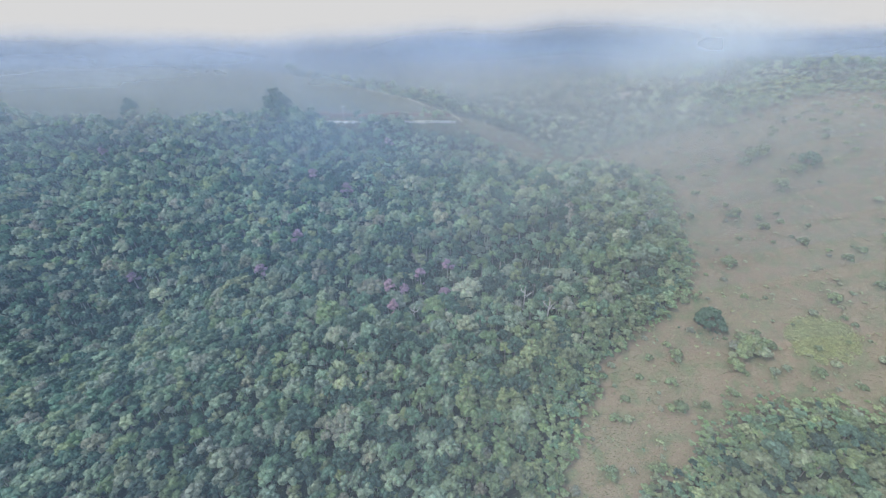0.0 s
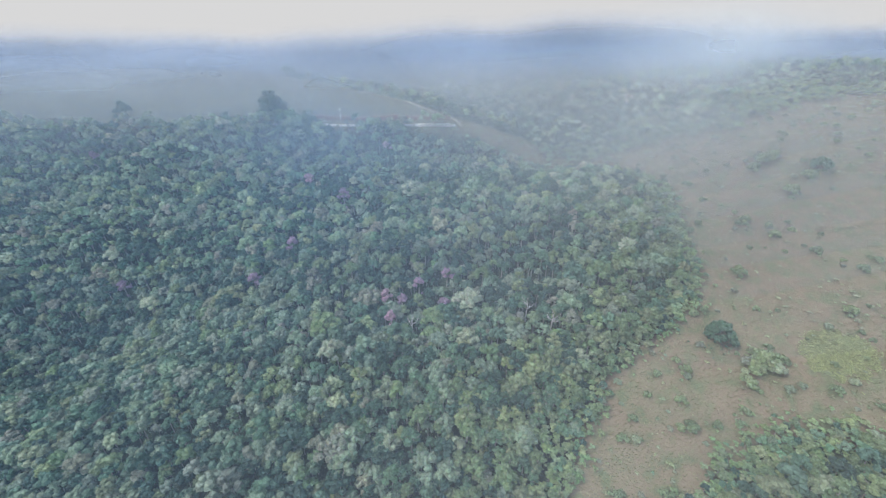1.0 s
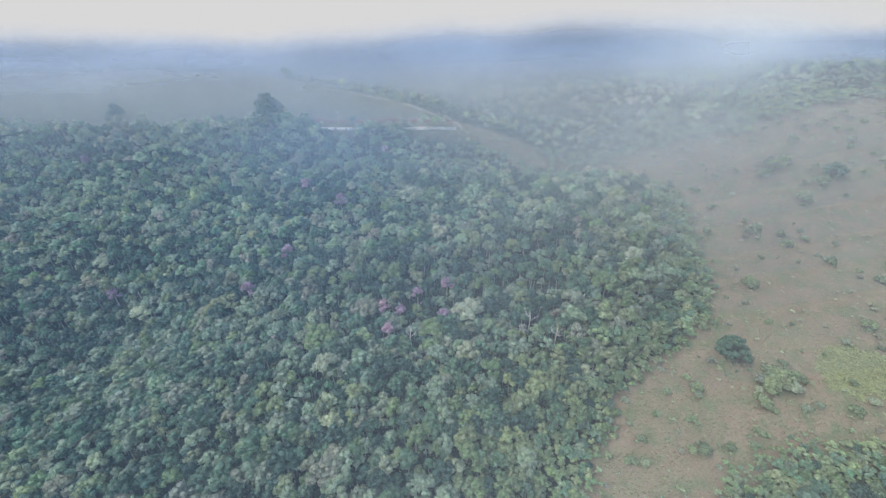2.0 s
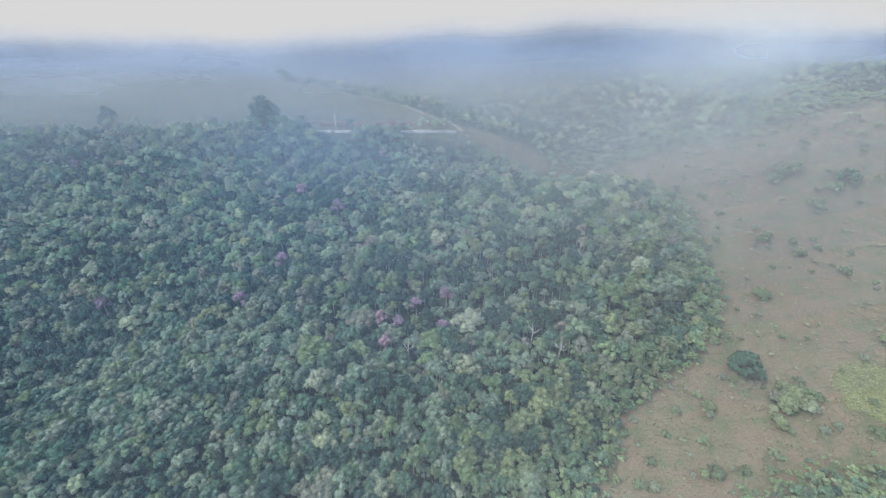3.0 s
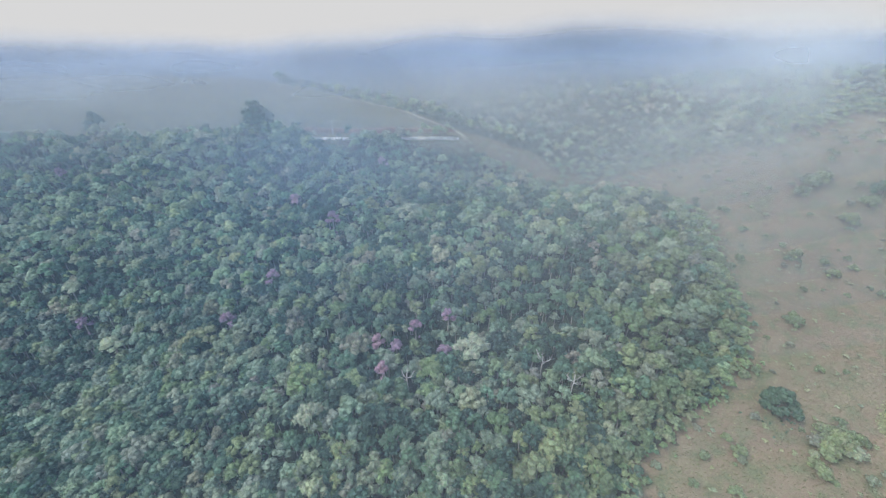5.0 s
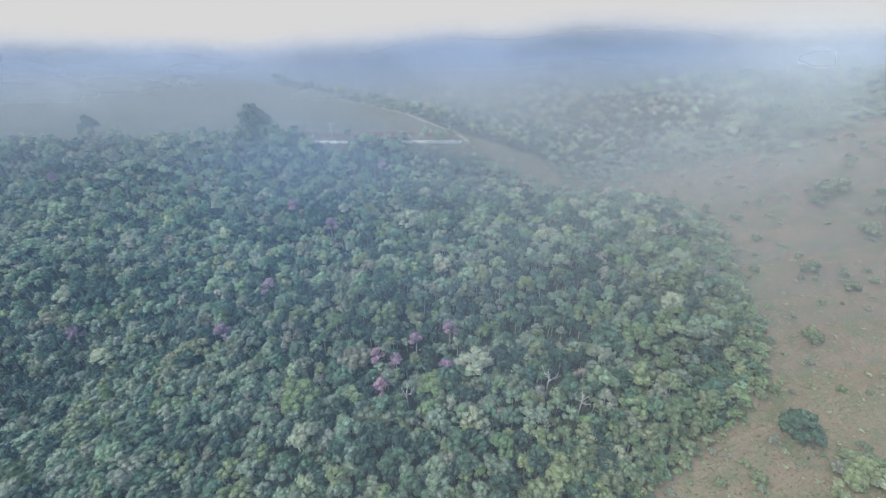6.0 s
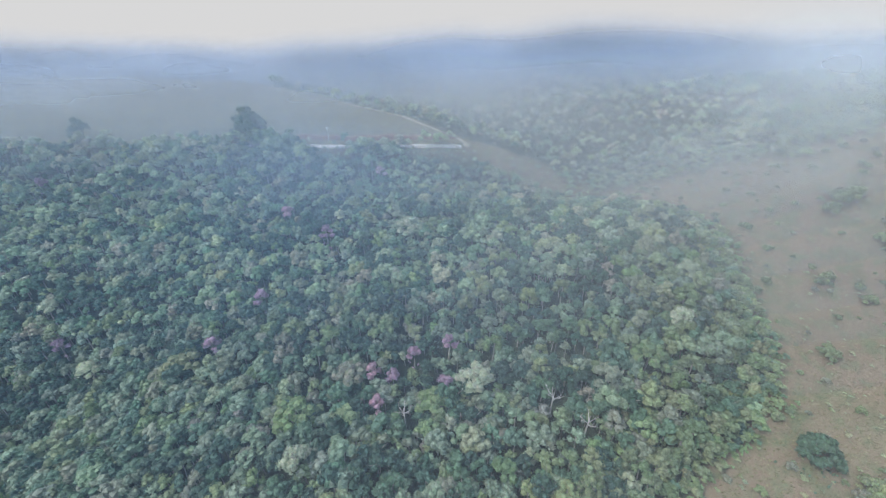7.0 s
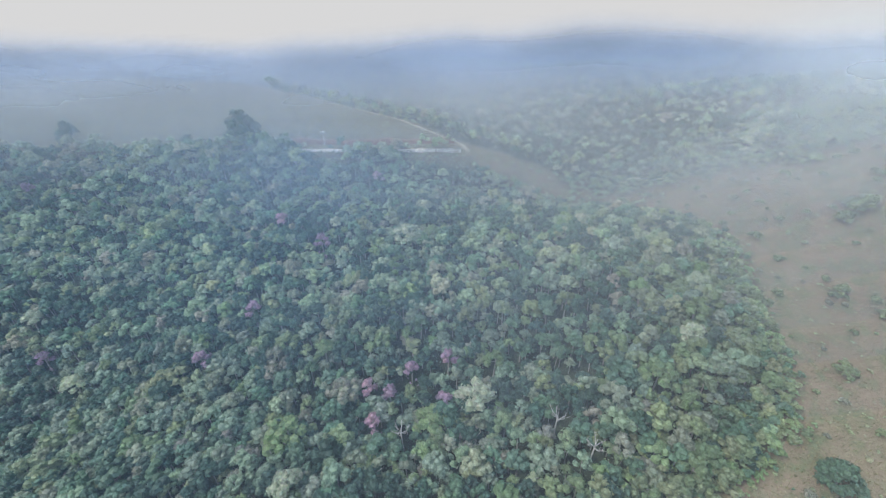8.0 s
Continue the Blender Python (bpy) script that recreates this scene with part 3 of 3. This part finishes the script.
def shrubs():
    r = np.random.default_rng(77)
    kinds = [shrub_kind("olive", "small leafy green shrub in dry grass", 401), shrub_kind("sage", "small grey-green shrub in dry grass", 402),
             shrub_kind("pale", "small pale silvery shrub in dry grass", 403), shrub_kind("dusty", "small withered brownish shrub in dry grass", 404, 140),
             shrub_kind("olive", "low spreading green shrub in dry grass", 405, 260, dict(radius=2.1, height=1.3, lobes=14))]
    spots = [(72.8, 91.8, 1.3, 1), (53.8, 80.9, 1.0, 1), (69.2, 77.7, 1.4, 0), (53.3, 76.1, 0.9, 2), (89, 87.4, 1.5, 1), (106.6, 124.9, 1.5, 0), (129.4, 105.2, 1.4, 0), (135.1, 129.6, 1.3, 0),
             (126.2, 139, 1.4, 1), (120.2, 148, 1.5, 1), (143.9, 119.6, 1.2, 0), (138.1, 172.7, 2.4, 0), (142, 173, 2.2, 1), (134, 170, 2.0, 1), (141.2, 156, 1.9, 0), (150, 160.5, 1.8, 0),
             (93, 91, 1.9, 1), (96.5, 92.5, 2.2, 1), (98, 90, 1.7, 2), (95, 94.5, 1.6, 1), (91.5, 93, 1.4, 3), (99.5, 93.5, 1.5, 4)]
    x, y = scatter(34, 330, 50, 240, 6.3, 78)
    m = meadow(x, y)
    chance = 0.42 + 0.30 * wobble(x, y, 55, 12) + 0.35 * step(150, 190, y) + 0.35 * step(9, 0, m)
    keep = (m > 0.5) & (np.abs(x) < 62 + 1.1 * y) & (r.random(len(x)) < chance)
    for px, py in zip(x[keep], y[keep]):
        spots.append((px, py, r.uniform(0.35, 1.1), int(r.choice([0, 1, 2, 3, 4], p=[0.22, 0.30, 0.13, 0.2, 0.15]))))
    used = set()
    for px, py, size, k in spots[:300]:
        ob = copy_thing(kinds[k], Matrix()) if k in used else kinds[k]
        used.add(k)
        ob.matrix_basis = stand(px, py, r.uniform(0, 6.28), size)


shrubs()
lone(87, 101, "green", 7.6, "large dense green bush in dry grass", 411, n=2200, shape=dict(radius=4.7, height=6.4, lobes=40), lower=0.6, name="bush", category="bush")
lone(155.5, 163, "green", 6.0, "large green bush on the grass slope", 412, n=1100, shape=dict(radius=4.8, height=5.6, lobes=32), lower=0.6, name="bush", category="bush")


def blades(name, label, category, x, y, tall, wide, colours, seed):
    """Leaning tufts of grass or fern: each is a pair of bent blades."""
    r = np.random.default_rng(seed)
    n = len(x)
    z = land(x, y)
    out = np.empty((n, 2, 4, 3))
    for k in range(2):
        a, lean = r.uniform(0, 6.283, n), r.uniform(0.8, 1.6, n)
        h, w = tall * r.uniform(0.5, 1.3, n), wide * r.uniform(0.6, 1.3, n)
        c, s = np.cos(a), np.sin(a)
        foot = np.stack([x, y, z - 0.05], 1)
        side, tip = np.stack([-s * w, c * w, 0 * w], 1), np.stack([c * h * lean, s * h * lean, h * (1.1 - 0.55 * lean)], 1)
        out[:, k] = np.stack([foot - side * 0.5, foot + side * 0.5, foot + tip + side * 0.6, foot + tip - side * 0.6], 1)
    colours = np.repeat(np.array(colours)[r.integers(len(colours), size=n)] * r.uniform(0.86, 1.14, (n, 1)), 2, axis=0)
    out = out.reshape(-1, 4, 3)
    under = np.cross(out[:, 2] - out[:, 0], out[:, 3] - out[:, 1])[:, 2] < 0
    out[under] = out[under][:, ::-1]
    up = unit(np.array([0, 0, 1.0]) + r.normal(scale=0.15, size=(len(out) * 4, 3)))
    tagged(part(name, mesh_of(name, out.reshape(-1, 3), np.arange(n * 8).reshape(-1, 4), colours, normals=up), LEAVES), label, category, kind="stuff")


def grass():
    x, y = scatter(28, 260, 48, 235, 1.0, 91)
    keep = (meadow(x, y) > -1) & (np.abs(x) < 62 + 1.1 * y)
    blades("grass", "tufts of dry straw-coloured grass", "grass", x[keep], y[keep], 0.28, 0.5, [(0.135, 0.116, 0.072), (0.125, 0.108, 0.066), (0.10, 0.102, 0.056), (0.145, 0.124, 0.082)], 92)
    x, y = scatter(104, 132, 82, 104, 0.25, 93)
    r = np.random.default_rng(94)
    d = np.hypot((x - 118) / 10.5, (y - 93.5) / 8.0) + 0.12 * wobble(x, y, 9, 13)
    keep = r.random(len(x)) < step(1.05, 0.75, d)
    blades("fern_patch", "round patch of bright yellow-green ferns in grass", "fern", x[keep], y[keep], 0.24, 0.6, [(0.235, 0.25, 0.125), (0.225, 0.24, 0.12), (0.24, 0.25, 0.13)], 95)
    x, y = scatter(34, 250, 48, 235, 3.4, 96)
    m = meadow(x, y)
    keep = (m > 1) & (np.abs(x) < 62 + 1.1 * y) & (r.random(len(x)) < 0.4 + 0.5 * wobble(x, y, 26, 97))
    x, y = x[keep], y[keep]
    woods("tussocks", "low grey-green tussocks in the dry grass", x, y, 12, 0.8, 98, r.uniform(0.10, 0.27, len(x)), trunks=False,
          share=[("tuft", 1.0)], short=0.42, lobed=0.3)


grass()

# ---- road, bank and pole ----


def ribbon(name, xs, ys, width, lift, mat, label, category, drop=0.35):
    """A strip of made ground along a line, with sides that go down into the soil."""
    xs, ys = np.array(xs, float), np.array(ys, float)
    tx, ty = np.gradient(xs), np.gradient(ys)
    ln = np.hypot(tx, ty)
    nx, ny = -ty / ln, tx / ln
    w = width / 2 * (1 + 0.18 * np.sin(np.arange(len(xs)) * 1.7) + 0.1 * np.sin(np.arange(len(xs)) * 0.61))
    rows = []
    for side, down in ((-1, drop), (-1, 0), (0, -0.04), (1, 0), (1, drop)):
        x, y = xs + nx * w * side, ys + ny * w * side
        rows.append(np.stack([x, y, land(x, y) + lift - down], 1))
    n = len(xs)
    faces = [(k * n + i, k * n + i + 1, (k + 1) * n + i + 1, (k + 1) * n + i) for k in range(4) for i in range(n - 1)]
    return tagged(part(name, mesh_of(name, np.concatenate(rows), np.array(faces), smooth=True), mat), label, category, kind="structure")


xs = np.linspace(-112, 9, 90)
ribbon("road", xs, 240.6 + 0.6 * np.sin(xs / 23), 1.25, 0.25, SAND, "pale sandy dirt road along the forest edge", "road")
s = np.linspace(0, 1, 70)
ribbon("track", 13 - 146 * s, 241 + 103 * s, 1.5, 0.25, TRACK, "dusty track climbing along the grass spur", "track")


def bank():
    """The cut earth above the road."""
    n = 110
    xs = np.linspace(-105, 6, n)
    lean = 243.6 + 0.8 * np.sin(xs / 23)
    tall = 1.5 + 0.5 * np.sin(xs / 6.1) + 0.35 * np.sin(xs / 2.3)
    rows = []
    for dy, up in ((0, -0.3), (0.3, 0.25), (0.9, 0.75), (1.5, 1.0), (2.6, 0.55), (3.6, -0.3)):
        y = lean + dy + 0.2 * np.sin(xs * 1.3 + dy * 3)
        rows.append(np.stack([xs, y, land(xs, y) + up * tall], 1))
    faces = [(k * n + i, k * n + i + 1, (k + 1) * n + i + 1, (k + 1) * n + i) for k in range(5) for i in range(n - 1)]
    tagged(part("bank", mesh_of("bank", np.concatenate(rows), np.array(faces), smooth=True), EARTH), "cut bank of bare red earth above the road", "bank", kind="structure")


bank()


def ring(bm, r0, r1, z0, z1, sides=12, at=(0, 0)):
    bmesh.ops.create_cone(bm, cap_ends=True, segments=sides, radius1=r0, radius2=r1, depth=z1 - z0, matrix=Matrix.Translation((at[0], at[1], (z0 + z1) / 2)))


def utility_pole(x, y):
    pole = tagged(new("utility_pole"), "slim grey utility pole with white fittings by the road", "pole")
    bm = bmesh.new()
    ring(bm, 0.2, 0.13, -0.4, 6.6)
    part("post", bm, CONCRETE, pole)
    bm = bmesh.new()
    bmesh.ops.create_cube(bm, size=1, matrix=Matrix.Translation((0, 0, 6.1)) @ Matrix.Diagonal((1.9, 0.14, 0.16, 1)))
    bmesh.ops.bevel(bm, geom=bm.edges[:], offset=0.02, affect="EDGES")
    part("crossarm", bm, CONCRETE, pole)
    for dx in (-0.8, 0, 0.8):
        bm = bmesh.new()
        ring(bm, 0.12, 0.09, 6.18, 6.34)
        ring(bm, 0.16, 0.10, 6.34, 6.55)
        part("insulator", bm, WHITE, pole).location.x = dx
    pole.matrix_basis = stand(x, y, 0.2)


utility_pole(-57, 243.2)

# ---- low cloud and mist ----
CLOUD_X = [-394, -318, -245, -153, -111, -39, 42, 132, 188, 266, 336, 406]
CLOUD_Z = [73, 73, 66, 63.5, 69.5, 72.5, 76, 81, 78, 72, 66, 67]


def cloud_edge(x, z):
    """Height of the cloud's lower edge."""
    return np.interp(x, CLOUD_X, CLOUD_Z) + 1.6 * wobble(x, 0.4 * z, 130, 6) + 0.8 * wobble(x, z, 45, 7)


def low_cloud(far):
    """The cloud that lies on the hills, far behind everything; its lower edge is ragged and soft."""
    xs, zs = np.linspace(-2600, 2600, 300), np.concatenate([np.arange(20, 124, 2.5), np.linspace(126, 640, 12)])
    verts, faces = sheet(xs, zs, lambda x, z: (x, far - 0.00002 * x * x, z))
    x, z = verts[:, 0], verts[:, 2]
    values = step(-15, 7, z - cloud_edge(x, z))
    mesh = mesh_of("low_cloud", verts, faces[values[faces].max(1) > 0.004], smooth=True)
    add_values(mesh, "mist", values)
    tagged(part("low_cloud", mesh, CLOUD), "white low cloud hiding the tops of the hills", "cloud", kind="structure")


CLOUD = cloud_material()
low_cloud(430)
# mist colours set by place; COOL holds the shaded valley's blue skylight
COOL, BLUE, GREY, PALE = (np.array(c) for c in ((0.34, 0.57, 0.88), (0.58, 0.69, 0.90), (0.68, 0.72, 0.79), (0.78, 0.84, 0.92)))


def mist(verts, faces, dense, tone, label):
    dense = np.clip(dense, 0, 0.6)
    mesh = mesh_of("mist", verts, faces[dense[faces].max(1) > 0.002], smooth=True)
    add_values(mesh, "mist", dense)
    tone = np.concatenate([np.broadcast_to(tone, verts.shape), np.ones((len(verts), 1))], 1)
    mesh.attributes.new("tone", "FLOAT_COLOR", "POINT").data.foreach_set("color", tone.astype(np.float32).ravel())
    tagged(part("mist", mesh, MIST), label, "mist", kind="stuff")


def blended(a, b, w):
    return a + (b - a) * np.asarray(w)[:, None]


def haze(y0, deep, seed):
    """One of many thin layers across the valley, each as dense as the air between it and the next one."""
    wide = 150 + 1.25 * y0
    xs, zs = np.linspace(-wide, wide, 90), np.concatenate([np.arange(-60, 40, 4.0), np.arange(40, 92, 2.0)])
    verts, faces = sheet(xs, zs, lambda x, z: (x, y0 + 0.2 * deep * wobble(x, z * 2, 200, seed), z))
    x, y, z = verts.T
    thick = np.interp(y0, [55, 100, 190, 230, 260, 350, 420], [0.0003, 0.0018, 0.0078, 0.0150, 0.0145, 0.0110, 0.0105])
    thick = thick * (1 + 0.28 * wobble(x, z * 2.5, 230, seed + 2)) * np.minimum(np.sqrt(1 + (x / y0) ** 2), 1.5)
    thick = thick * (1 + 1.0 * step(-20, 100, x) * step(205, 150, y)) * (1 - 0.3 * step(0, 60, x) * step(190, 215, y)) * (1 - 0.6 * step(-30, -130, x) * step(235, 185, y))
    top = 44 + 0.07 * y0 + 9 * step(50, 150, x) * step(110, 170, y0) * step(300, 250, y0) + 3 * wobble(x, 0 * x, 170, seed + 4)
    thick = thick * (1 - step(top - 6, top + 12, z))
    # skylight's blue painted into the near left mist, grey right and beyond
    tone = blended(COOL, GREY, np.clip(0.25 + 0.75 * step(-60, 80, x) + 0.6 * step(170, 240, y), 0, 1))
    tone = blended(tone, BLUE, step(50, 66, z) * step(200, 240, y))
    thick = thick * (step(0, 9, z - land(x, y)) if y0 > 250 else 1)
    over = faces[(z - land(x, y))[faces].max(1) > -2]
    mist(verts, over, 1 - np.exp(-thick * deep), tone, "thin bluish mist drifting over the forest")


def far_haze(y0, dense, seed):
    """Deep mist between the last hills and the cloud."""
    verts, faces = sheet(np.linspace(-1500, 1500, 120), np.linspace(0, 170, 50), lambda x, z: (x, y0 + 2 * wobble(x, z, 300, seed), z))
    x, y, z = verts.T
    under = step(17, -8, z - cloud_edge(x, z))
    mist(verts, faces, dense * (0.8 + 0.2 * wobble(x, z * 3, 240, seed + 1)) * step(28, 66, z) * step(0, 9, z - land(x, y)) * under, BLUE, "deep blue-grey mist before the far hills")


far_haze(407, 0.46, 201)
far_haze(419, 0.46, 205)
LAYERS = list(np.arange(57, 246, 11.8)) + list(np.arange(262, 412, 22.0))
for k, y0 in enumerate(LAYERS):
    haze(y0, 11.8 if y0 < 250 else 22.0, 50 + 3 * k)


def low_haze(foot, dense, seed):
    """Mist that lies over the near woods below the drone, thinner up the valley."""
    verts, faces = sheet(np.linspace(-300, 300, 60), np.linspace(-60, 175, 60), lambda x, y: (x, y, foot + 0.35 * y + 3 * wobble(x, y, 120, seed)))
    x, y, z = verts.T
    thick = np.interp(y, [0, 35, 60, 80, 105], [1.0, 1.0, 0.55, 0.14, 0.0]) * (1 - 0.35 * step(-20, -120, x)) * (1 + 0.25 * wobble(x, y, 110, seed + 1))
    # the blue cast of skylight is put into the left side's colour
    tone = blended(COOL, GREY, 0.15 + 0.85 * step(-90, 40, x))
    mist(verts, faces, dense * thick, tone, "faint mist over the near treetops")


low_haze(19, 0.048, 151)
low_haze(12, 0.048, 155)


def wisp(x, y, z, wide, tall, dense):
    """A drifting puff of paler mist, a curved sheet that fades out all round."""
    def at(u, v):
        return x + wide * u, y + 0.25 * wide * u * u + 4 * v, z + tall * v
    verts, faces = sheet(np.linspace(-1, 1, 40), np.linspace(-1, 1, 30), at)
    u, v = (verts[:, 0] - x) / wide, (verts[:, 2] - z) / tall
    values = dense * step(1.0, 0.0, np.sqrt(u * u + v * v) + 0.18 * wobble(u, v, 1.1, 61))
    mist(verts, faces, values, PALE, "pale puff of mist drifting past the slope")


wisp(62, 110, 76, 34, 16, 0.22)
wisp(84, 128, 79, 34, 13, 0.25)
wisp(104, 138, 80, 36, 13, 0.25)
